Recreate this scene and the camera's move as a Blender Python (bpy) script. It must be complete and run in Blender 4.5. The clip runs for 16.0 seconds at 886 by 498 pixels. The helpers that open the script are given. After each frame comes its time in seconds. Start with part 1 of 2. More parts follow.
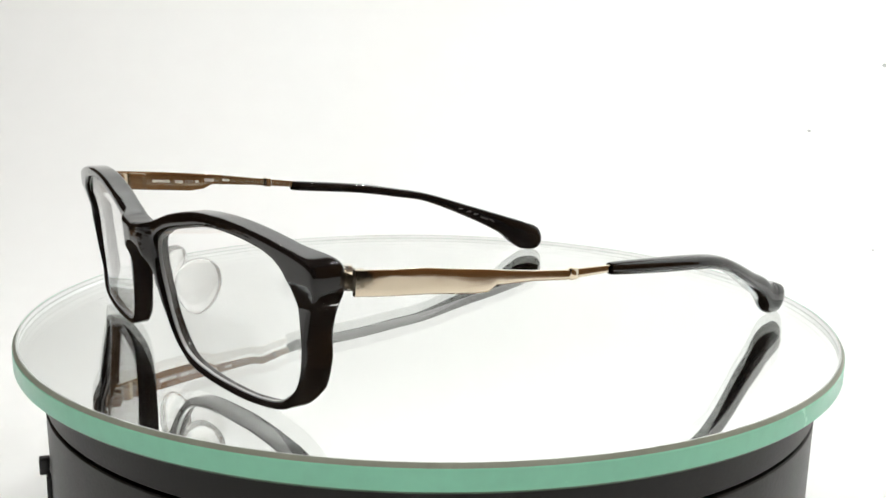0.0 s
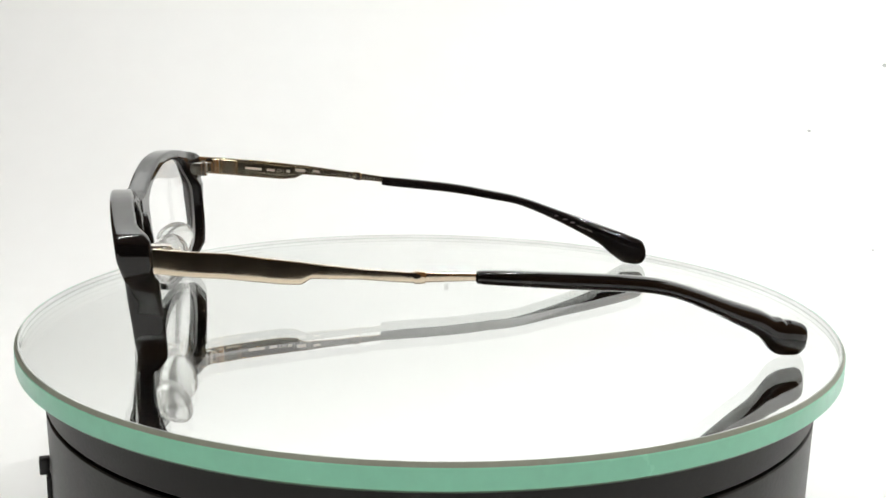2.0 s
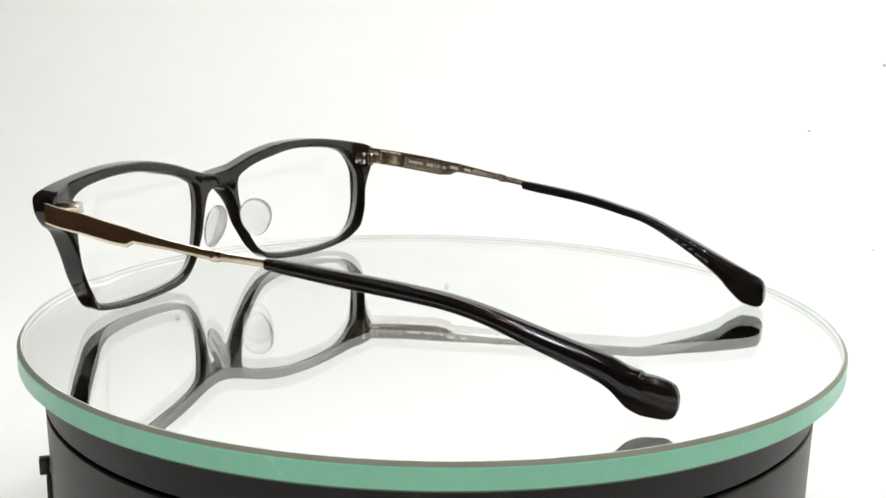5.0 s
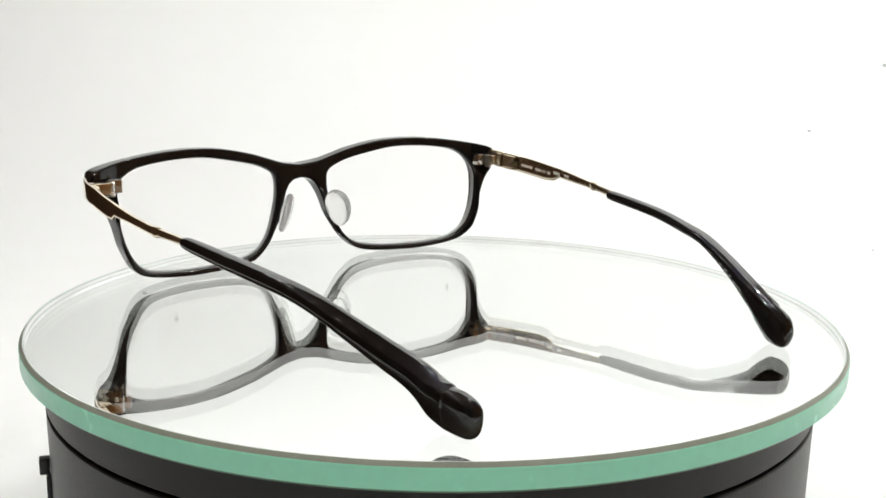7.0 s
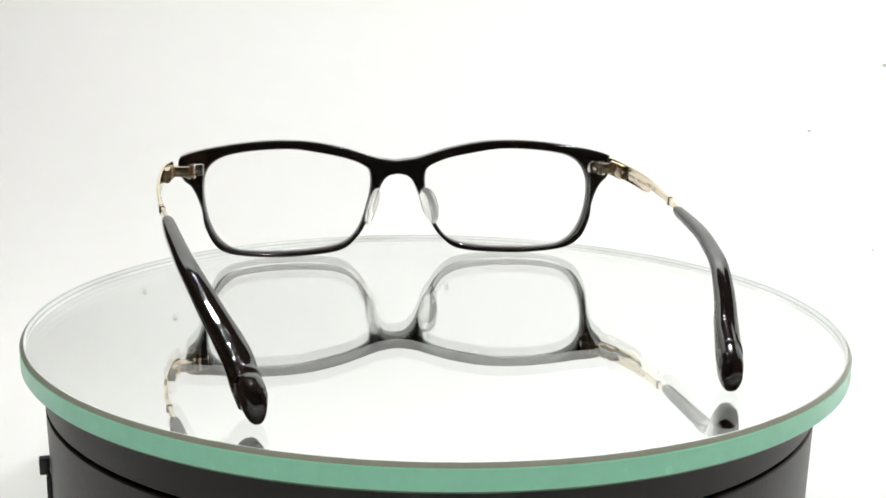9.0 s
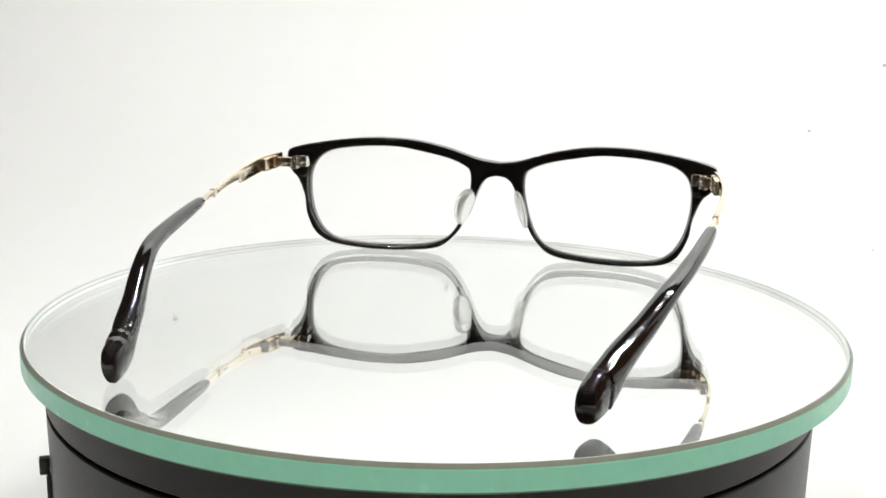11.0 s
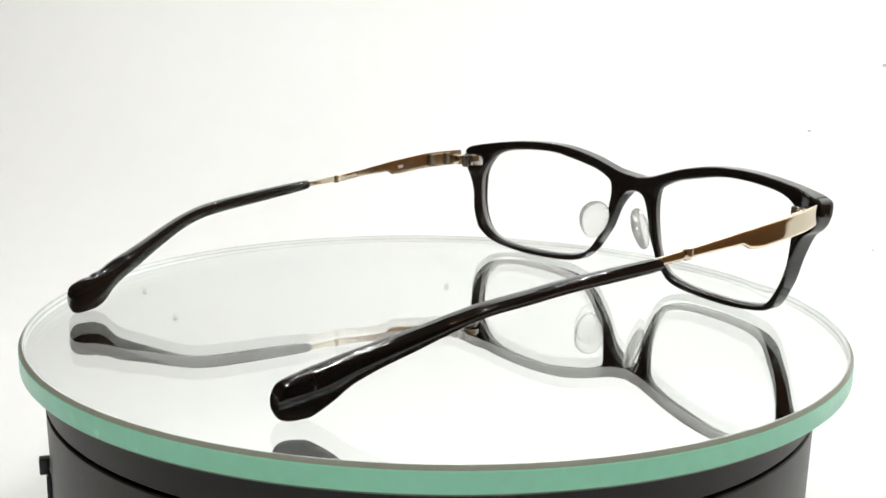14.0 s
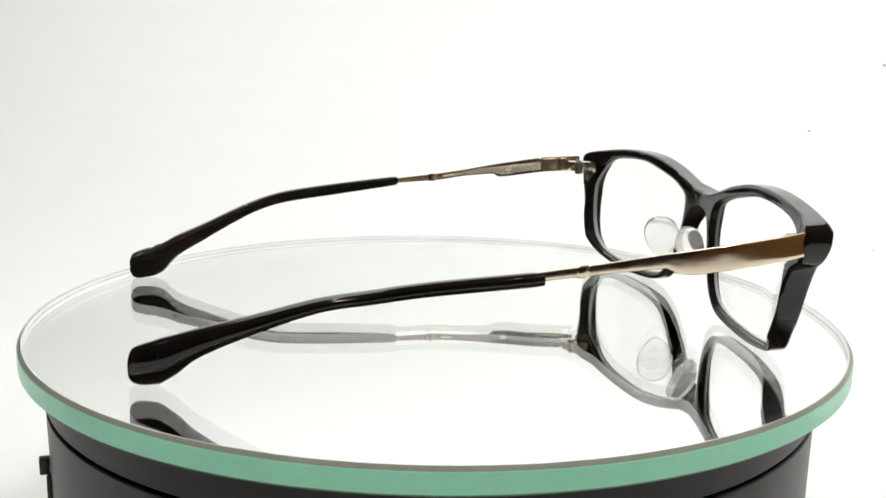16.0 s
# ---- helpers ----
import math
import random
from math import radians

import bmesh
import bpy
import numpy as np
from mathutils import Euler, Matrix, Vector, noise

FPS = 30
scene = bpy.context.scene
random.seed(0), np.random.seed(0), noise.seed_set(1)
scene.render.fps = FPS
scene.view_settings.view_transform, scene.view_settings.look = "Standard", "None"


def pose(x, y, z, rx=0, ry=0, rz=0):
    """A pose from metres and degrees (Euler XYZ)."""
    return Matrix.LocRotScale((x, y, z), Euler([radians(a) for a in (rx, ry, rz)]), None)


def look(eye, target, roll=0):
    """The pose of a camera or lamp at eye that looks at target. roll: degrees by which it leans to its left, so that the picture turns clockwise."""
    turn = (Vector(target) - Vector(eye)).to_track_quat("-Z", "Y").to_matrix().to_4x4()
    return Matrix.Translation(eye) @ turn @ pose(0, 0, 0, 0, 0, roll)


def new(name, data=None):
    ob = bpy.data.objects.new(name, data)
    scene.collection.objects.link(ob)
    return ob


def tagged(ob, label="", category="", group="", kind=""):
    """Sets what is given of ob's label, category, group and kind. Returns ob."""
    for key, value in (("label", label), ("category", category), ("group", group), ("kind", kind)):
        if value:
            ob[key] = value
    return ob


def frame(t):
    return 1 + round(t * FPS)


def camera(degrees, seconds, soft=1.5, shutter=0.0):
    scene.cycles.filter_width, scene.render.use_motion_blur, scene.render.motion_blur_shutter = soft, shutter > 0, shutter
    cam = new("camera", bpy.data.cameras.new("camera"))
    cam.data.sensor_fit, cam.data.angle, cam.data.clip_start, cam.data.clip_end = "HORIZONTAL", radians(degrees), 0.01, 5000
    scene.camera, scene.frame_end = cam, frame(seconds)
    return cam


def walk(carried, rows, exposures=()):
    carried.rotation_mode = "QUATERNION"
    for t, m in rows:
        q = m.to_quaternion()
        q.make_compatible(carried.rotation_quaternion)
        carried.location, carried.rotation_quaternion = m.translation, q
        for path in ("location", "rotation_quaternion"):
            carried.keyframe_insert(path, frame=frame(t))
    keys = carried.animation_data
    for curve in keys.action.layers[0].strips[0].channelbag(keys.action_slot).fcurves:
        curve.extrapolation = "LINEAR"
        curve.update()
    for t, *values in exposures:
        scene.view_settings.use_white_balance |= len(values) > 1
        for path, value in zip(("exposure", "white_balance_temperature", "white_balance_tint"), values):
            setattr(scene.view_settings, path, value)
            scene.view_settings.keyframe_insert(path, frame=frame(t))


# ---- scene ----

# A pair of eyeglasses turning on a mirrored glass turntable inside a white photo table. Metres, z = 0 on the glass.
SPIN = 12.6            # degrees per second, clockwise from above
HEADING = 124.4        # heading of the eyeglasses at the start
EYE = (0.0, -0.275, 0.0733)
AIM = (0.0073177, 0.97916285, -0.20294476)
cam = camera(44.82, 16.0, 1.6)
REST = look(EYE, tuple(e + a for e, a in zip(EYE, AIM)), 1.034)
walk(cam, [(0.0, REST), (16.0, REST)], [(0.0, 0.0), (16.0, 0.0)])

# ---- light ----
world = bpy.data.worlds.new("room_air")
world.use_nodes = True
world.node_tree.nodes["Background"].inputs[0].default_value = (0.30, 0.24, 0.19, 1)
world.node_tree.nodes["Background"].inputs[1].default_value = 0.12
scene.world = world


def point(name, place, watts, radius, colour=(0.963, 1.0, 0.99)):
    data = bpy.data.lights.new(name, "POINT")
    data.energy, data.shadow_soft_size, data.color = watts, radius, colour
    new(name, data).location = place


for lx, watts in ((-0.24, 1.92), (0.24, 3.05)):
    for ly in (-0.38, 0.0, 0.20, 0.38):
        point("strip_light", (lx, ly, 0.597), watts, 0.0045)
for lx in (-0.35, 0.25):
    point("room_lamp", (lx, -0.75, 1.10), 1.6, 0.02, (1.0, 0.62, 0.30))


# ---- materials ----
def material(name, colour, rough=0.5, metal=0.0, **more):
    m = bpy.data.materials.new(name)
    m.use_nodes = True
    p = m.node_tree.nodes["Principled BSDF"]
    p.inputs["Base Color"].default_value = (*colour, 1)
    p.inputs["Roughness"].default_value = rough
    p.inputs["Metallic"].default_value = metal
    for key, value in more.items():
        p.inputs[key.replace("_", " ")].default_value = value
    return m


def worn(m, size, rough=0.1, tint=0.1, bump=0.0, fine=8.0):
    """Uneven gloss, colour and relief at two scales; size is the coarse scale in metres."""
    t = m.node_tree
    p = t.nodes["Principled BSDF"]
    co = t.nodes.new("ShaderNodeTexCoord")
    big, small = t.nodes.new("ShaderNodeTexNoise"), t.nodes.new("ShaderNodeTexNoise")
    for n, k in ((big, 1.0), (small, fine)):
        n.inputs["Scale"].default_value = k / size
        n.inputs["Detail"].default_value = 5
        t.links.new(co.outputs["Object"], n.inputs["Vector"])
    mix = t.nodes.new("ShaderNodeMath")
    mix.operation = "MULTIPLY_ADD"
    mix.inputs[1].default_value = 0.5
    t.links.new(small.outputs["Fac"], mix.inputs[0])
    half = t.nodes.new("ShaderNodeMath")
    half.operation = "MULTIPLY"
    half.inputs[1].default_value = 0.5
    t.links.new(big.outputs["Fac"], half.inputs[0])
    t.links.new(half.outputs[0], mix.inputs[2])
    base = tuple(p.inputs["Base Color"].default_value)
    r0 = p.inputs["Roughness"].default_value
    mr = t.nodes.new("ShaderNodeMapRange")
    mr.inputs["From Min"].default_value, mr.inputs["From Max"].default_value = 0.3, 0.7
    mr.inputs["To Min"].default_value, mr.inputs["To Max"].default_value = max(r0 - rough / 2, 0.02), r0 + rough / 2
    t.links.new(mix.outputs[0], mr.inputs["Value"])
    t.links.new(mr.outputs[0], p.inputs["Roughness"])
    ramp = t.nodes.new("ShaderNodeValToRGB")
    ramp.color_ramp.elements[0].position, ramp.color_ramp.elements[1].position = 0.3, 0.7
    ramp.color_ramp.elements[0].color = tuple(c * (1 - tint) for c in base[:3]) + (1,)
    ramp.color_ramp.elements[1].color = tuple(min(c * (1 + tint), 1) for c in base[:3]) + (1,)
    t.links.new(mix.outputs[0], ramp.inputs[0])
    t.links.new(ramp.outputs[0], p.inputs["Base Color"])
    if bump:
        b = t.nodes.new("ShaderNodeBump")
        b.inputs["Strength"].default_value = bump
        b.inputs["Distance"].default_value = size * 0.05
        t.links.new(mix.outputs[0], b.inputs["Height"])
        t.links.new(b.outputs[0], p.inputs["Normal"])
    return m


ACETATE = worn(material("black_acetate", (0.008, 0.0068, 0.0066), 0.030, IOR=1.52), 0.006, 0.02, 0.3, 0.15, 2.5)
METAL = worn(material("champagne_metal", (0.87, 0.76, 0.59), 0.09, 1.0), 0.012, 0.05, 0.04, 0.06, 2.0)
STEEL = worn(material("hinge_metal", (0.78, 0.64, 0.46), 0.16, 1.0), 0.002, 0.06, 0.05)
SILVER = worn(material("hinge_silver", (0.68, 0.64, 0.58), 0.16, 1.0), 0.002, 0.06, 0.05)
LENS = material("clear_lens", (1, 1, 1), 0.0, IOR=1.3, Transmission_Weight=1.0)
PAD = material("clear_pad", (0.98, 0.98, 0.97), 0.07, IOR=1.46, Transmission_Weight=0.84)
PRINT = worn(material("pale_print", (0.58, 0.52, 0.44), 0.5), 0.001, 0.1, 0.2)
FAINT = worn(material("faint_grey_print", (0.09, 0.085, 0.08), 0.5), 0.001, 0.1, 0.3)
GROUND = worn(material("ground_lens_edge", (0.30, 0.295, 0.29), 0.4), 0.003, 0.1, 0.06)
PLATE = material("plate_glass", (0.995, 1.0, 0.997), 0.0, IOR=1.41, Transmission_Weight=1.0)
MIRROR = material("mirror_silver", (0.985, 0.998, 0.988), 0.0, 1.0)
RIM = worn(material("green_glass_edge", (0.38, 0.92, 0.67), 0.25, 0.0, IOR=1.5), 0.02, 0.06, 0.04)
EDGE = worn(material("backdrop_white_in_edge", (0.74, 0.75, 0.74), 0.4), 0.02, 0.06, 0.03)
EDGE_LINE = worn(material("ground_glass_line", (0.46, 0.47, 0.45), 0.4), 0.01, 0.08, 0.08)
CHAMFER = worn(material("ground_glass_chamfer", (0.34, 0.365, 0.29), 0.4), 0.01, 0.08, 0.12)
SHADED_ARRIS = worn(material("shaded_glass_arris", (0.14, 0.23, 0.16), 0.35), 0.004, 0.1, 0.1)
BLACK = worn(material("black_turntable_plastic", (0.009, 0.0082, 0.0076), 0.40, IOR=1.4), 0.03, 0.10, 0.15, 0.06, 40)
GROOVE_AND_GAP = material("dark_groove_and_gap_shade", (0.004, 0.004, 0.004), 0.7)
KNOB = worn(material("switch_plastic", (0.02, 0.02, 0.022), 0.45), 0.004, 0.1, 0.2)
WHITE = worn(material("white_sweep", (0.86, 0.86, 0.85), 0.85), 0.15, 0.05, 0.012)
SPECK = worn(material("grey_dust", (0.42, 0.42, 0.41), 0.9), 0.002, 0.1, 0.2)
ROOM = worn(material("brown_room_wood", (0.38, 0.19, 0.075), 0.7), 0.5, 0.1, 0.35)
UMBER = worn(material("umber_room_wood", (0.11, 0.062, 0.034), 0.7), 0.5, 0.1, 0.35)
DARK = worn(material("dark_room_cloth", (0.03, 0.026, 0.024), 0.85), 0.5, 0.1, 0.3)


def glow(name, colour, strength):
    m = bpy.data.materials.new(name)
    m.use_nodes = True
    p = m.node_tree.nodes["Principled BSDF"]
    p.inputs["Base Color"].default_value = (*colour, 1)
    p.inputs["Emission Color"].default_value = (*colour, 1)
    p.inputs["Emission Strength"].default_value = strength
    return m


LED = glow("led_glow", (1.0, 0.97, 0.93), 220.0)


# ---- mesh helpers ----
def finish(bm, name, mats, sharp=35.0):
    bmesh.ops.recalc_face_normals(bm, faces=bm.faces)
    me = bpy.data.meshes.new(name)
    bm.to_mesh(me)
    bm.free()
    for m in mats if isinstance(mats, (list, tuple)) else [mats]:
        me.materials.append(m)
    me.polygons.foreach_set("use_smooth", [True] * len(me.polygons))
    me.set_sharp_from_angle(angle=radians(sharp))
    return me


def part(name, bm, mats, parent=None, label="", sharp=35.0):
    ob = new(name, finish(bm, name, mats, sharp))
    if parent is not None:
        ob.parent = parent
    return tagged(ob, label) if label else ob


def box(bm, x0, x1, y0, y1, z0, z1, bevel=0.0, seg=2):
    r = bmesh.ops.create_cube(bm, size=1.0)
    for v in r["verts"]:
        v.co = Vector(((x0 + x1) / 2 + v.co.x * (x1 - x0), (y0 + y1) / 2 + v.co.y * (y1 - y0), (z0 + z1) / 2 + v.co.z * (z1 - z0)))
    if bevel:
        edges = list({e for v in r["verts"] for e in v.link_edges})
        bmesh.ops.bevel(bm, geom=edges, offset=bevel, segments=seg, affect="EDGES", profile=0.5)
    return bm


def lathe(bm, profile, steps=128, mats=None, centre=(0, 0)):
    """Turns a list of (radius, z) round the z axis."""
    rings = []
    for r, z in profile:
        if r < 1e-6:
            rings.append([bm.verts.new((centre[0], centre[1], z))])
        else:
            rings.append([bm.verts.new((centre[0] + r * math.cos(2 * math.pi * k / steps), centre[1] + r * math.sin(2 * math.pi * k / steps), z)) for k in range(steps)])
    for i, (a, b) in enumerate(zip(rings, rings[1:])):
        for k in range(steps):
            n = (k + 1) % steps
            if len(a) == 1 and len(b) == 1:
                continue
            if len(a) == 1:
                f = bm.faces.new((a[0], b[k], b[n]))
            elif len(b) == 1:
                f = bm.faces.new((a[k], a[n], b[0]))
            else:
                f = bm.faces.new((a[k], a[n], b[n], b[k]))
            f.material_index = mats[i] if mats else 0
    return bm


def smooth_curve(points, per=6, closed=True):
    """Catmull-Rom samples through control points of any dimension."""
    P = [np.array(q, float) for q in points]
    n, out = len(P), []
    for i in range(n if closed else n - 1):
        a, b, c, d = (P[(i + k) % n] if closed else P[min(max(i + k, 0), n - 1)] for k in (-1, 0, 1, 2))
        for k in range(per):
            t = k / per
            out.append(0.5 * (2 * b + (c - a) * t + (2 * a - 5 * b + 4 * c - d) * t * t + (3 * b - a - 3 * c + d) * t ** 3))
    if not closed:
        out.append(P[-1])
    return out


def loft(bm, stations, power=4.0, steps=20):
    """Rounded-rectangle sections; stations of (y, x, top, bottom, width, narrowing of the foot) in millimetres."""
    rings = []
    for y, x, top, bot, w, foot in stations:
        ring = []
        for k in range(steps):
            a = 2 * math.pi * (k + 0.5) / steps
            c, s = math.cos(a), math.sin(a)
            u = math.copysign(abs(c) ** (2 / power), c) * w / 2
            v = math.copysign(abs(s) ** (2 / power), s) * (top - bot) / 2
            u *= 1 - foot * (1 - s) / 2
            ring.append(bm.verts.new(((x + u) / 1000, y / 1000, ((top + bot) / 2 + v) / 1000)))
        rings.append(ring)
    for a, b in zip(rings, rings[1:]):
        for k in range(steps):
            bm.faces.new((a[k], a[(k + 1) % steps], b[(k + 1) % steps], b[k]))
    bm.faces.new(rings[0]), bm.faces.new(rings[-1])
    return bm


# ---- the tent and the room ----
def sheet(name, points, x0, x1, mat, label, category):
    """A strip of cloth swept from x0 to x1 along (y, z) points."""
    bm = bmesh.new()
    tang = [Vector((0, points[min(i + 1, len(points) - 1)][0] - points[max(i - 1, 0)][0], points[min(i + 1, len(points) - 1)][1] - points[max(i - 1, 0)][1])).normalized() for i in range(len(points))]
    rows = [[bm.verts.new((x, y + 0.003 * d * t.z, z - 0.003 * d * t.y)) for x, d in ((x0, 0), (x1, 0), (x1, 1), (x0, 1))] for (y, z), t in zip(points, tang)]
    for a, b in zip(rows, rows[1:]):
        for k in range(4):
            bm.faces.new((a[k], a[(k + 1) % 4], b[(k + 1) % 4], b[k]))
    bm.faces.new(rows[0]), bm.faces.new(rows[-1])
    return tagged(part(name, bm, mat), label, category, kind="structure")


TABLE = -0.075
sweep = [(-0.445 + 0.085 * k, TABLE) for k in range(9)]
sweep += [(0.30 + 0.25 * math.sin(radians(a)), TABLE + 0.25 - 0.25 * math.cos(radians(a))) for a in range(2, 91, 2)]
sweep += [(0.55, 0.20 + 0.07 * k) for k in range(7)]
sheet("backdrop", sweep, -0.40, 0.42, WHITE, "seamless white paper sweep under and behind the turntable", "backdrop")


def slab(name, x0, x1, y0, y1, z0, z1, mat, label, category):
    return tagged(part(name, box(bmesh.new(), x0, x1, y0, y1, z0, z1), mat), label, category, kind="structure")


slab("floor", -1.3, 1.3, -1.8, 1.1, -0.85, -0.80, DARK, "dark floor of the dim room", "floor")
# Ceiling out of view; its dark colour replaces the dimness above downward strips.
slab("ceiling", -1.3, 1.3, -1.8, 1.1, 1.30, 1.35, UMBER, "unseen room ceiling, coloured dark for the dimness above the strips", "ceiling")
slab("wall_west", -1.35, -1.3, -1.8, 1.1, -0.80, 1.30, UMBER, "dark brown wooden room wall beside the table", "wall")
slab("wall_east", 1.3, 1.35, -1.8, 1.1, -0.80, 1.30, ROOM, "brown wooden room wall beside the table", "wall")
slab("wall_south", -1.3, 1.3, -1.85, -1.8, -0.80, 1.30, DARK, "dark wall behind the camera", "wall")
slab("wall_north", -1.3, 1.3, 1.1, 1.15, -0.80, 1.30, UMBER, "dark brown wooden room wall behind the paper sweep", "wall")
slab("table_top", -0.42, 0.44, -0.46, 0.7, TABLE - 0.04, TABLE - 0.004, ROOM, "brown wooden table under the white paper", "table")


# Unseen board, added only so the metal arms mirror something white on the right.
def added_bounce_board(x, y0, y1):
    board = part("added_bounce_board", box(bmesh.new(), x - 0.003, x + 0.003, y0, y1, TABLE, 0.36, 0.001), WHITE)
    return tagged(board, "unseen white board added to whiten reflections in the metal arms", "reflector")


added_bounce_board(0.412, 0.03, 0.50)


def led_strip(x):
    strip = new("led_strip")
    strip.matrix_world = pose(x, 0.0, 0.642)
    part("strip_body", box(bmesh.new(), -0.008, 0.008, -0.50, 0.50, 0.0, 0.008, 0.001), KNOB, strip)
    for k in range(20):
        bm = bmesh.new()
        bmesh.ops.create_icosphere(bm, subdivisions=2, radius=0.0032)
        led = part("led", bm, LED, strip)
        led.location = (0, -0.475 + k * 0.05, -0.002)
    return tagged(strip, "narrow black strip with a row of glowing lights", "light strip", "strips in the tent top")


for sx in (-0.24, 0.24):
    led_strip(sx)


# ---- the turntable ----
turntable = tagged(new("turntable"), "black round motor turntable with a green-edged mirrored glass top", "turntable")
turntable.location = (0, 0, 0)
R, GLASS = 0.1033, 0.0057
glass_disc = part("glass_disc", lathe(bmesh.new(), [(0, 0), (R - 0.0007, 0)], 256), PLATE, turntable, "round mirrored glass plate with a pale green edge", 25)
glass_disc.visible_shadow = False
# The lower chamfer's dark green paints in the shadow beneath the plate.
part("polished_edge", lathe(bmesh.new(), [(R - 0.0007, 0), (R - 0.0001, -0.0008), (R, -0.0010), (R, 0.0006 - GLASS), (R - 0.0006, -GLASS)], 256, [0, 1, 1, 2]),
     [CHAMFER, RIM, SHADED_ARRIS], glass_disc, "pale green edge of the glass", 25)
part("mirror_backing", lathe(bmesh.new(), [(R - 0.0006, -GLASS), (0, -GLASS)], 256), MIRROR, glass_disc, "silvered back of the glass", 25)
# The pale middle ring is coloured as the white backdrop refracted in the edge.
for name, top, low, mat, label in (("upper_arris", -0.0001, -0.0010, EDGE_LINE, "dull ground arris"), ("edge_backdrop_white", -0.0011, 0.0009 - GLASS, EDGE, "pale ring coloured as the white backdrop refracted in the glass edge"),
                                   ("lower_arris", 0.0008 - GLASS, 0.0002 - GLASS, EDGE_LINE, "dull ground arris")):
    bm = lathe(bmesh.new(), [(R - 0.0009, top), (R - 0.0009, low), (R - 0.0012, low), (R - 0.0012, top), (R - 0.0009, top)], 256)
    bmesh.ops.remove_doubles(bm, verts=bm.verts, dist=1e-6)
    part(name, bm, mat, glass_disc, label)
BR, BX = 0.09705, -0.0004
CAP = -GLASS - 0.0014
# Near-black disc fills the gap under the glass, standing in for its shadow.
part("gap_filler", lathe(bmesh.new(), [(0, -GLASS - 0.0002), (BR - 0.0012, -GLASS - 0.0002), (BR - 0.0012, CAP), (0, CAP)], 96, centre=(BX, 0)), GROOVE_AND_GAP, turntable)
upper = [(0, CAP), (BR - 0.0008, CAP), (BR, CAP - 0.0008), (BR, -0.0150), (BR - 0.0003, -0.0153), (0, -0.0153)]
part("upper_collar", lathe(bmesh.new(), upper, 192, centre=(BX, 0)), BLACK, turntable, "black turning collar under the glass")
part("groove", lathe(bmesh.new(), [(0, -0.0153), (BR - 0.0016, -0.0153), (BR - 0.0016, -0.0162), (0, -0.0162)], 192, centre=(BX, 0)), GROOVE_AND_GAP, turntable)
lower = [(0, -0.0162), (BR - 0.0003, -0.0162), (BR, -0.0165), (BR - 0.001, TABLE + 0.001), (BR - 0.002, TABLE), (0, TABLE)]
part("housing", lathe(bmesh.new(), lower, 192, centre=(BX, 0)), BLACK, turntable, "satin black plastic housing")


def switch():
    """A small square knob with a double wire guide under it, on the side of the housing."""
    bm = box(bmesh.new(), -0.0003, 0.0021, -0.0015, 0.0015, -0.0020, 0.0020, 0.0004)
    knob = part("switch_knob", bm, KNOB, turntable, "small square black switch knob")
    knob.matrix_basis = pose(-0.0910 + BX, -0.0340, -0.0308, 0, 0, 200)
    for y, foot in ((0.0016, -0.0064), (0.0033, -0.0078)):
        part("guide", box(bmesh.new(), -0.0005, 0.0006, y, y + 0.0006, foot, -0.0018, 0.0001), KNOB, knob)
    part("guide_bar", box(bmesh.new(), -0.0005, 0.0006, 0.0010, 0.0039, -0.0023, -0.0016, 0.0001), KNOB, knob)


switch()


# ---- the eyeglasses ----
glasses = tagged(new("eyeglasses"), "black acetate eyeglasses with champagne metal arms and black tips", "eyeglasses")
MID = 1.7
OUTER = [(0, 30.15), (3.0, 30.5), (6.6, 31.1), (13, 33.1), (18, 34.6), (27, 36.4), (34.5, 37.0), (42, 37.0), (49, 36.5), (56, 35.6), (63, 34.4), (67.4, 33.3),
         (69.1, 31.9), (69.1, 28), (68.3, 25.6), (66.5, 23.8), (65, 21), (63.2, 15.9), (61.3, 10.1), (58.6, 5), (55, 2.3), (49.2, 1.0), (42, 0.3),
         (34.8, 0.2), (26, 0.6), (20.3, 1.4), (16.7, 2.9), (13, 6.5), (10.6, 10.3), (8.6, 13.9), (7, 18.7), (5.2, 23), (3.1, 25.2), (0, 25.9)]
INNER = [(9.0, 27.0), (8.7, 22), (10, 16), (12.3, 9.6), (15.5, 5.4), (20, 3.2), (28, 2.0), (38, 1.7), (46, 2.0), (53, 3.2), (57.5, 6.5),
         (60.5, 12), (62, 19), (62, 25), (60.3, 29.5), (56, 32.4), (49, 33.8), (41, 34.4), (33, 34.3), (25, 33), (17, 31.3), (11.5, 29.2)]
THICK = 4.9


def rear(x, z):
    """How far forward the back of the front lies, in millimetres, at x from the bridge and height z."""
    return 72.7 - 0.062 * abs(x) - 0.0008 * x * x - 0.012 * x + 0.09 * (z - 16)


def side_set(x, z, back):
    """How far the sides of the rims below the lugs are set back, in millimetres; back is 1 on the rear face."""
    k = min(max((abs(x) - 46) / 15, 0), 1)
    low, high = min(max((z - 1) / 6, 0), 1), min(max((29 - z) / 5, 0), 1)
    return k * k * (3 - 2 * k) * low * high * (1.1 + 1.7 * back)


def outline(half):
    right = smooth_curve(half, 5, False)
    return [(p[0], p[1]) for p in right] + [(-p[0], p[1]) for p in reversed(right[1:-1])]


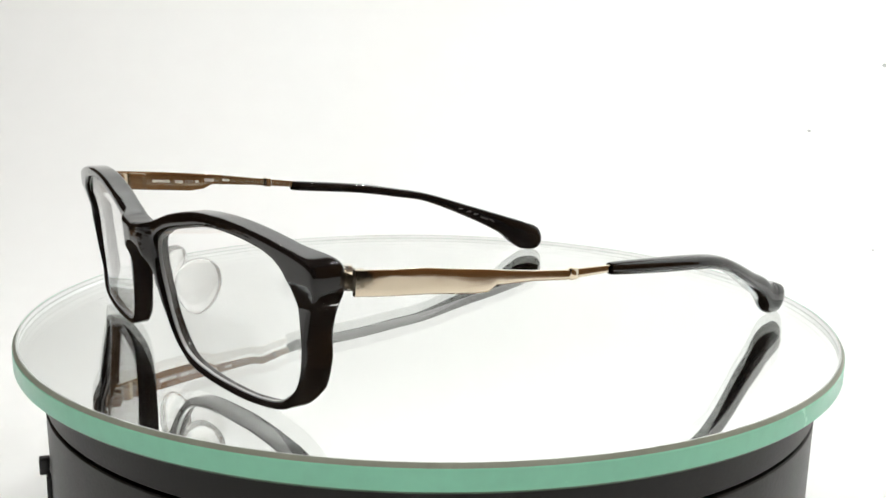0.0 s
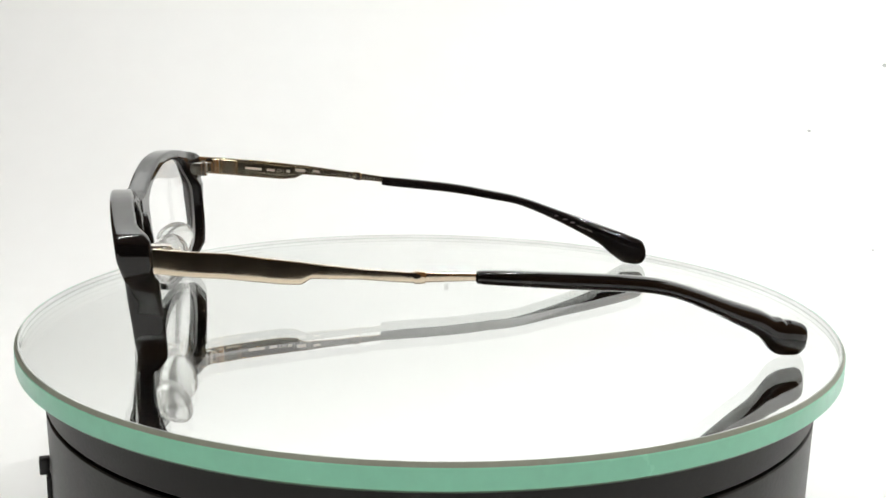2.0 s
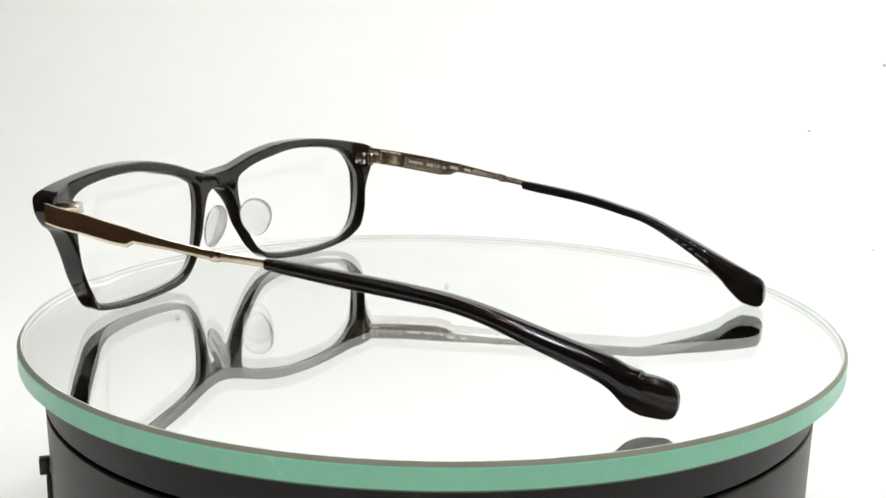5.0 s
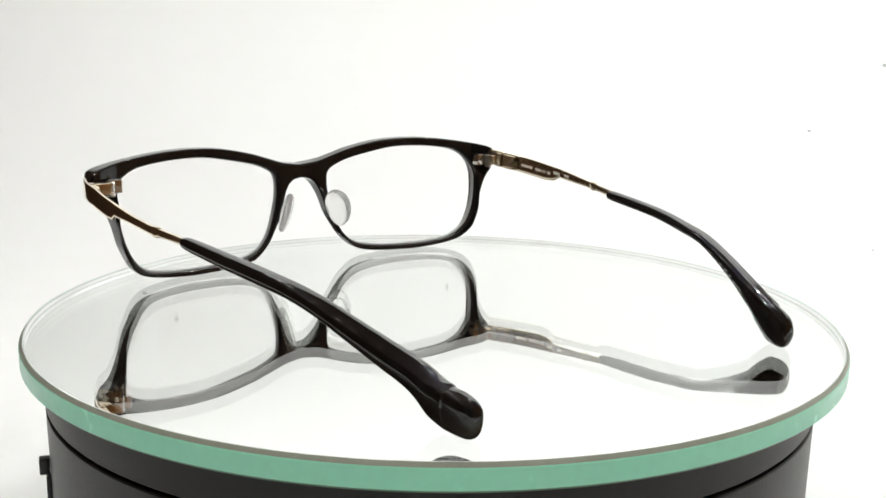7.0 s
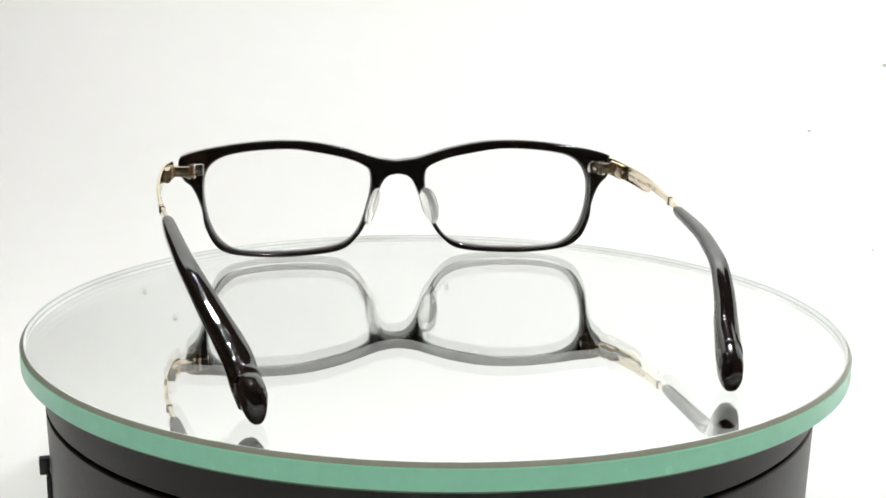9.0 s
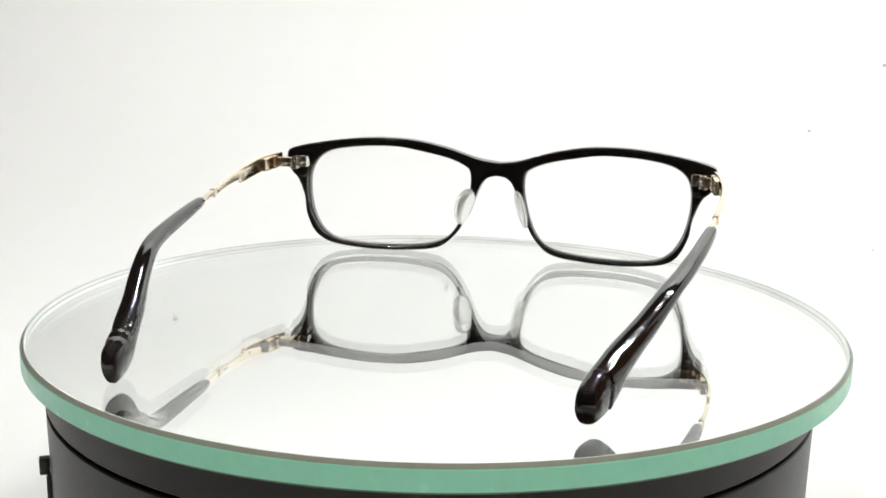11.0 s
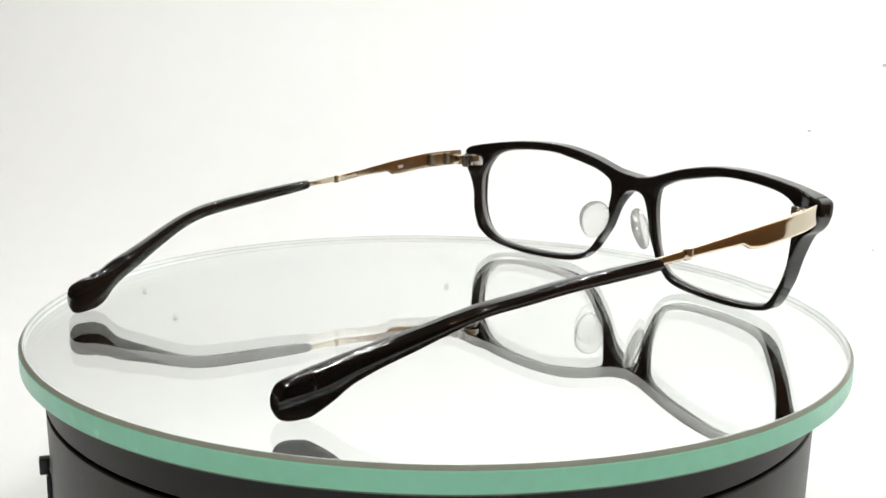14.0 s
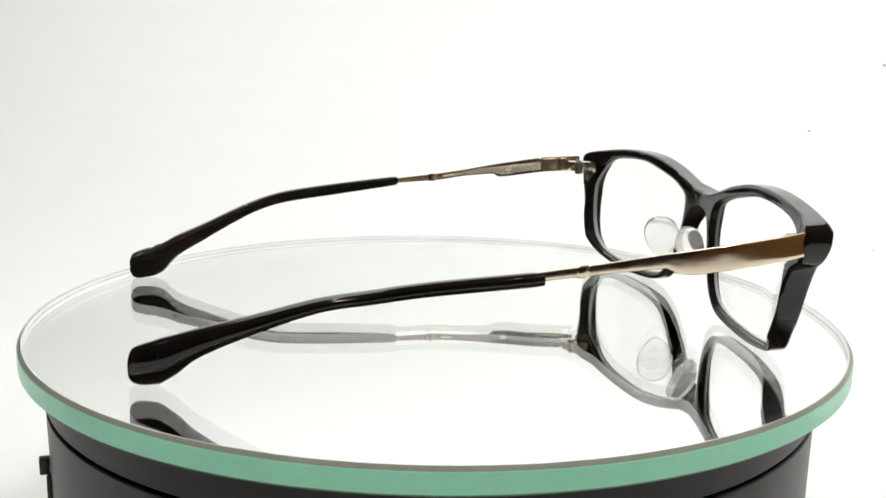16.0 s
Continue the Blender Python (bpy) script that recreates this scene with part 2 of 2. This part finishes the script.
def frame_front():
    data = bpy.data.curves.new("front_outline", "CURVE")
    data.dimensions, data.fill_mode = "2D", "BOTH"
    bevel = 0.75
    data.extrude, data.bevel_depth, data.bevel_resolution, data.offset = THICK / 2 - bevel, bevel, 3, -bevel
    hole = [(p[0], p[1]) for p in smooth_curve(INNER, 5)]
    for loop in (outline(OUTER), hole, [(-x, z) for x, z in hole]):
        sp = data.splines.new("POLY")
        sp.points.add(len(loop) - 1)
        for q, (x, z) in zip(sp.points, loop):
            q.co = (x, z, 0, 1)
        sp.use_cyclic_u = True
    tmp = bpy.data.objects.new("front_outline", data)
    me = bpy.data.meshes.new_from_object(tmp)
    bm = bmesh.new()
    bm.from_mesh(me)
    bmesh.ops.remove_doubles(bm, verts=bm.verts, dist=0.02)
    for _ in range(4):
        long = [e for e in bm.edges if e.calc_length() > (0.9 if abs(e.verts[0].co.x) < 14 else 1.6)]
        bmesh.ops.subdivide_edges(bm, edges=long, cuts=1)
        bmesh.ops.triangulate(bm, faces=bm.faces)
    bmesh.ops.remove_doubles(bm, verts=bm.verts, dist=0.1)
    bmesh.ops.dissolve_degenerate(bm, dist=0.005, edges=bm.edges)
    bpy.data.objects.remove(tmp), bpy.data.meshes.remove(me)
    for v in bm.verts:
        x, z, d = v.co.x, v.co.y, v.co.z
        back = (THICK / 2 - d) / THICK
        ax = abs(x)
        k = min(max((ax - 60) / 8, 0), 1)
        h = min(max((z - 21) / 4, 0), 1)
        thin = 1.0 - 0.13 * min(max((20 - z) / 16, 0), 1)
        grow = 1.9 * k * k * (3 - 2 * k) * h * back
        b = min(max((9.0 - ax) / 4, 0), 1)
        nose = 1.5 * b * b * (3 - 2 * b) * min(max((z - 20) / 4, 0), 1) * (1 - back)
        x -= math.copysign(0.36 * side_set(x, z, back) * min(max((ax - 62) / 1.5, 0), 1), x)
        v.co = Vector(((x + MID) / 1000, (rear(x, z) + (d + THICK / 2) * thin - max(grow, side_set(x, z, back)) + nose) / 1000, z / 1000))
    ob = part("frame_front", bm, ACETATE, glasses, "glossy black acetate front", 50)
    fair = ob.modifiers.new("fair", "WEIGHTED_NORMAL")
    fair.keep_sharp, fair.weight = True, 80
    return ob


def lens(side):
    loop = [np.array(p) for p in smooth_curve(INNER, 4)]
    c = np.mean(loop, axis=0)
    bm = bmesh.new()
    faces_of = []
    for depth in (1.7, 3.8):
        rings = [[bm.verts.new(((side * c[0] + MID) / 1000, (rear(side * c[0], c[1]) - side_set(c[0], c[1], 0.4) + depth) / 1000, c[1] / 1000))]]
        for k in range(1, 11):
            ring = []
            for p in loop:
                q = c + (p - c) * (1.012 * k / 10)
                ring.append(bm.verts.new(((side * q[0] + MID) / 1000, (rear(side * q[0], q[1]) - side_set(q[0], q[1], 0.4) + depth) / 1000, q[1] / 1000)))
            rings.append(ring)
        n = len(loop)
        for a, b in zip(rings, rings[1:]):
            for k in range(n):
                j = (k + 1) % n
                bm.faces.new((a[0], b[k], b[j]) if len(a) == 1 else (a[k], a[j], b[j], b[k]))
        faces_of.append(rings[-1])
    for k in range(n):
        j = (k + 1) % n
        bm.faces.new((faces_of[0][k], faces_of[0][j], faces_of[1][j], faces_of[1][k]))
    ob = part("lens", bm, LENS, glasses, "clear curved lens", 30)
    ob.visible_shadow = False
    bm = bmesh.new()
    rings = []
    for k, depth in ((0.999, 1.9), (0.985, 1.9), (0.985, 3.6), (0.999, 3.6)):
        qs = [c + (p - c) * k for p in loop]
        rings.append([bm.verts.new(((side * q[0] + MID) / 1000, (rear(side * q[0], q[1]) - side_set(q[0], q[1], 0.4) + depth) / 1000, q[1] / 1000)) for q in qs])
    for a, b in zip(rings, rings[1:] + rings[:1]):
        for k in range(n):
            j = (k + 1) % n
            bm.faces.new((a[k], a[j], b[j], b[k]))
    part("lens_edge", bm, GROUND, ob, "pale ground edge of the lens", 40)
    return ob


def nose_pad(side):
    bm = bmesh.new()
    bmesh.ops.create_uvsphere(bm, u_segments=32, v_segments=20, radius=1.0)
    for v in bm.verts:
        x, y, z = v.co
        x = math.copysign(abs(x) ** 0.7, x)
        v.co = Vector((x * 1.4, y * 4.9 * (1 + 0.16 * z) - 0.5 * z, z * 6.2)) / 1000
    bm.transform(pose((side * 9.3 + MID) / 1000, 0.0672, 0.0165, 0, -side * 15.5, side * 20))
    ob = part("nose_pad", bm, PAD, glasses, "clear moulded nose pad", 60)
    ob.visible_shadow = False
    return ob


ARMS = {-1: [(64.5, 31.8, 27.0), (51, 31.1, 26.2), (40.5, 29.7, 25.0), (37.2, 29.3, 24.9), (35.4, 29.0, 26.0), (26, 27.6, 25.5), (16.6, 26.5, 24.4), (-3, 25.1, 23.8)],
        1: [(64.6, 32.4, 27.2), (47, 30.8, 25.5), (38.3, 29.9, 24.7), (34, 29.4, 25.0), (31.5, 29.2, 26.2), (19.4, 27.5, 25.3), (1, 25.1, 23.4)]}
TIPS = {-1: [(1.8, 25.4, 23.6), (0.8, 25.9, 23.1), (-17, 24.5, 21.1), (-30, 23.2, 19.8), (-38, 21.9, 18.5), (-46, 19.5, 15.8), (-58.4, 14.7, 9.8), (-66.1, 11.9, 5.7), (-70, 10.0, 1.8), (-72.2, 9.4, 0.6), (-73.2, 8.8, 0.3), (-75, 8.6, 0.1), (-77.6, 7.8, 0.0), (-79.0, 7.0, 0.7), (-79.7, 5.4, 2.2)],
        1: [(5.6, 25.2, 23.2), (4.6, 25.6, 22.7), (-15.4, 23.8, 20.9), (-28, 21.8, 19.0), (-38, 19.9, 17.1), (-50.8, 15.8, 11.8), (-60.9, 12.5, 6.5), (-65.1, 11.1, 3.0), (-68.8, 9.9, 0.5), (-70.3, 9.3, 0.2), (-72.6, 8.5, 0.0), (-74.4, 7.5, 0.5), (-75.2, 5.6, 1.8)]}


def arm_x(y, side):
    """How far out the arm runs, in millimetres, at y."""
    if side < 0:
        at, out = [-80, -70, -62, -50, -38.5, -18, 3, 20, 35, 50, 58, 62, 64], [48.2, 50.3, 52.6, 57.1, 60.8, 64.8, 67.9, 70.4, 71.7, 71.6, 71.0, 70.2, 69.6]
    else:
        at, out = [-80, -70, -62, -50, -38.5, -18, 3, 20, 35, 50, 58, 62, 64], [47.2, 49.8, 52.5, 57.4, 61.4, 66.3, 69.3, 71.2, 72.3, 72.1, 71.2, 70.3, 69.7]
    k = min(max(int(np.searchsorted(at, y)) - 1, 0), len(at) - 2)
    slope = np.gradient(out, at)
    h = at[k + 1] - at[k]
    u = (y - at[k]) / h
    return float((2 * u ** 3 - 3 * u * u + 1) * out[k] + (u ** 3 - 2 * u * u + u) * h * slope[k] + (3 * u * u - 2 * u ** 3) * out[k + 1] + (u ** 3 - u * u) * h * slope[k + 1])


def tip_loft(bm, stations, side):
    """The black tip: rounded sections with a flat raised facet on the outer side, which ends in a small step before the end cap."""
    step = -73.6 if side < 0 else -69.0
    rows = []
    for q in stations:
        if rows and rows[-1][0][0] > step >= q[0]:
            p = rows[-1][0]
            k = (p[0] - step) / (p[0] - q[0])
            mid = [u + (v - u) * k for u, v in zip(p, q)]
            rows.append((mid, 1.0))
            mid = list(mid)
            mid[0] -= 0.12
            rows.append((mid, 0.0))
        rows.append((q, 1.0 if q[0] > step else 0.0))
    rings = []
    for (y, x, top, bot, w, foot), on in rows:
        far = y - step
        lift = 0.42 * on * float(np.interp(far, [0, 12, 32, 45], [1, 1, 0.3, 0]))
        low = radians(float(np.interp(far, [0, 8, 20, 40], [-38, -28, -45, -60])))
        high = radians(62)
        arc = [(low, 0)] + [(low + (high - low) * k / 9, 1) for k in range(10)] + [(high, 0)]
        rest = 2 * math.pi - (high - low)
        arc += [(high + rest * k / 22, 0) for k in range(1, 22)]
        ring = []
        for a, up in arc:
            c, s = math.cos(a), math.sin(a)
            u = math.copysign(abs(c) ** (2 / 2.5), c) * w / 2
            v = math.copysign(abs(s) ** (2 / 2.5), s) * (top - bot) / 2
            u *= 1 - foot * (1 - s) / 2
            u -= foot * (1 - s) / 2 * 0.7
            if up:
                u += lift
            ring.append(bm.verts.new(((x + side * u) / 1000, y / 1000, ((top + bot) / 2 + v) / 1000)))
        rings.append(ring)
    n = len(rings[0])
    for a, b in zip(rings, rings[1:]):
        for k in range(n):
            bm.faces.new((a[k], a[(k + 1) % n], b[(k + 1) % n], b[k]))
    bm.faces.new(rings[0]), bm.faces.new(rings[-1])
    bmesh.ops.remove_doubles(bm, verts=bm.verts, dist=1e-6)
    return bm


def temple(side):
    bm = bmesh.new()
    rows = []
    table = ARMS[side]
    ys = [r[0] for r in table][::-1]
    for y in sorted({*np.linspace(ys[0], ys[-1], 40), *ys}, reverse=True):
        top = np.interp(y, ys, [r[1] for r in table][::-1])
        bot = np.interp(y, ys, [r[2] for r in table][::-1])
        rows.append((y, side * arm_x(y, side), top, bot, 1.1, 0))
    loft(bm, rows, 5.0, 40)
    arm = part("temple", bm, METAL, glasses, "polished champagne metal arm", 30)
    bm = bmesh.new()
    rows = []
    for q in smooth_curve(TIPS[side], 5, False):
        w = np.interp(q[0] + (0 if side < 0 else -4.1), [-79.8, -79.2, -77.5, -75, -66, -58, -40, -10, 0, 2], [2.4, 4.2, 5.6, 6.2, 6.0, 5.4, 4.7, 3.8, 3.2, 2.6] if side < 0 else [2.6, 4.2, 5.3, 5.8, 5.5, 5.1, 4.5, 3.7, 3.2, 2.6])
        rows.append((q[0], side * arm_x(q[0], side), q[1], q[2], w, float(np.interp(q[0], [-74, -60], [0.34 if side < 0 else 0.12, 0.0]))))
    tip_loft(bm, rows, side)
    tip = part("temple_tip", bm, ACETATE, arm, "black acetate tip", 40)
    if side > 0:
        for y0, y1 in ((-47.5, -48.6), (-50.0, -51.4), (-52.2, -53.6), (-54.4, -56.6), (-57.2, -58.6)):
            at = [min(rows, key=lambda r: abs(r[0] - y)) for y in (y0, y1)]
            ends = [(side * (arm_x(y, side) - r[4] / 2 + 0.03) / 1000, y / 1000, (r[2] + r[3]) / 2000) for r, y in zip(at, (y0, y1))]
            bm = bmesh.new()
            ring = [bm.verts.new((x + dx, y, z + dz)) for dx in (0, -side * 0.00006) for (x, y, z), dz in ((ends[0], -0.00022), (ends[1], -0.00022), (ends[1], 0.00022), (ends[0], 0.00022))]
            for f in ((0, 1, 2, 3), (4, 5, 6, 7), (0, 1, 5, 4), (1, 2, 6, 5), (2, 3, 7, 6), (3, 0, 4, 7)):
                bm.faces.new([ring[k] for k in f])
            part("printed_bar", bm, FAINT, tip)

    def edge(y):
        return [float(np.interp(y, ys, [r[k] for r in table][::-1])) for k in (1, 2)]

    rows = []
    for y, more in ((15.6, 0.0), (15.2, 0.25), (13.4, 0.25), (13.0, 0.0)):
        top, bot = edge(y)
        rows.append((y, side * arm_x(y, side), top + more, bot - more, 1.15 + 2 * more, 0))
    part("collar", loft(bmesh.new(), rows, 5.0, 20), METAL, arm)
    for name, label, ys4, inner in (("hinge_leaf", "brownish metal hinge leaf", (59.8, 59.5, 57.8, 57.5), 1.35), ("spring_case", "brownish metal spring case", (57.0, 56.7, 53.4, 52.0), 1.25)):
        rows = []
        for k, y in enumerate(ys4):
            top, bot = edge(y)
            slim = 0.25 if k in (0, 3) else 0.0
            rows.append((y, side * (arm_x(y, side) - inner), top - 0.35 - slim, bot + 0.3 + slim, 1.7 - 2 * slim, 0))
        part(name, loft(bmesh.new(), rows, 8.0, 20), STEEL, arm, label)
    spans = [(49.7, 44.5, 0.8), (42.9, 40.4, 0.8), (36.8, 35.6, 0.8), (33.9, 30.9, 0.9), (28.4, 26.3, 0.7)] if side > 0 else [(41.5, 39.5, 1.0), (22, 18, 0.6)]
    for y0, y1, h in spans:
        ym = (y0 + y1) / 2
        top, bot = edge(ym)
        zm = (top + bot) / 2
        x0, x1 = side * (arm_x(y0, side) - 0.57), side * (arm_x(y1, side) - 0.57)
        dz = (edge(y0)[0] - edge(y1)[0]) / 2
        bm = bmesh.new()
        ring = [(x0, y0, zm + dz - h / 2), (x1, y1, zm - dz - h / 2), (x1, y1, zm - dz + h / 2), (x0, y0, zm + dz + h / 2)]
        lo = [bm.verts.new(Vector(q) / 1000) for q in ring]
        hi = [bm.verts.new(Vector((q[0] - side * 0.06, q[1], q[2])) / 1000) for q in ring]
        bm.faces.new(lo), bm.faces.new(hi)
        for k in range(4):
            bm.faces.new((lo[k], lo[(k + 1) % 4], hi[(k + 1) % 4], hi[k]))
        part("printed_bar", bm, PRINT, arm)
    if side > 0:
        data = bpy.data.curves.new("size_print", "FONT")
        data.body, data.size, data.extrude, data.align_x, data.align_y = "\u25a117", 1.25, 0.02, "CENTER", "CENTER"
        tmp = bpy.data.objects.new("size_print", data)
        me = bpy.data.meshes.new_from_object(tmp)
        bpy.data.objects.remove(tmp)
        bm = bmesh.new()
        bm.from_mesh(me)
        bpy.data.meshes.remove(me)
        top, bot = edge(38.6)
        bm.transform(Matrix.Translation((arm_x(38.6, 1) / 1000 - 0.00060, 0.0386, (top + bot) / 2000)) @ pose(0, 0, 0, 90, 0, -90) @ pose(0, 0, 0, 0, 0, -5) @ Matrix.Scale(0.001, 4))
        part("size_print", bm, PRINT, arm, "pale printed lens size figures")
    return arm


def hinge(side):
    """A screwed plate on the back of the front, with three barrels that carry the arm."""
    def slice_box(x0, x1, y0, y1, z0, z1):
        xs = sorted((side * x0 + MID, side * x1 + MID))
        return box(bmesh.new(), xs[0] / 1000, xs[1] / 1000, y0 / 1000, y1 / 1000, z0 / 1000, z1 / 1000, 0.00035)

    plate = part("hinge", slice_box(61.6, 64.6, 62.6, 67.0, 27.3, 31.0), SILVER, glasses, "small silver metal hinge")
    for k in range(3):
        bm = bmesh.new()
        lathe(bm, [(0, 0), (1.1e-3, 0), (1.3e-3, 2e-4), (1.3e-3, 1.1e-3), (1.1e-3, 1.3e-3), (0, 1.3e-3)], 20, centre=((side * 65.2 + MID) / 1000, 0.0622))
        for v in bm.verts:
            v.co.z += 0.0267 + k * 0.0014
        part("barrel", bm, SILVER, plate)
    part("link", slice_box(65.6, 71.2 if side < 0 else 68.4, 59.6, 64.0, 27.5, 30.6), STEEL, plate)
    bm = bmesh.new()
    lathe(bm, [(0, 0), (0.7e-3, 0), (0.8e-3, 1e-4), (0.8e-3, 3e-4), (0, 4e-4)], 16, centre=((side * 65.2 + MID) / 1000, 0.0622))
    for v in bm.verts:
        v.co.z += 0.0309
    part("screw", bm, SILVER, plate)
    return plate


frame_front()
for s in (-1, 1):
    lens(s), nose_pad(s), temple(s), hinge(s)


# ---- dust on the paper ----
def specks():
    bm = bmesh.new()
    for x, y, z, tilt, r in ((0.0093, 0.5445, 0.1252, 78, 0.0021), (-0.2053, 0.5487, 0.1550, 85, 0.0021), (-0.2280, 0.5461, 0.1337, 80, 0.0017),
                             (0.2627, 0.4838, 0.0056, 47, 0.0014), (0.2755, 0.3858, -0.0598, 21, 0.0010), (0.3253, 0.5171, 0.0511, 61, 0.0019)):
        blob = bmesh.ops.create_icosphere(bm, subdivisions=2, radius=r)["verts"]
        m = pose(x, y, z, tilt, 0, 0) @ Matrix.Diagonal((1.0, 0.75, 0.12, 1))
        bmesh.ops.transform(bm, matrix=m, verts=blob)
    return tagged(part("dust_specks", bm, SPECK), "few grey dust specks stuck to the white paper", "dust", kind="stuff")


specks()


# ---- what turns ----
def motions():
    times = [k * 0.5 for k in range(33)]
    walk(glasses, [(t, pose(0, 0, 0, 0, 0, HEADING - SPIN * t)) for t in times])
    rows = []
    for t in times:
        a = radians(151 - SPIN * t)
        rows.append((t, pose(0.001 * math.cos(a), 0.001 * math.sin(a), 0, 0, 0, -SPIN * t)))
    walk(glass_disc, rows)


motions()
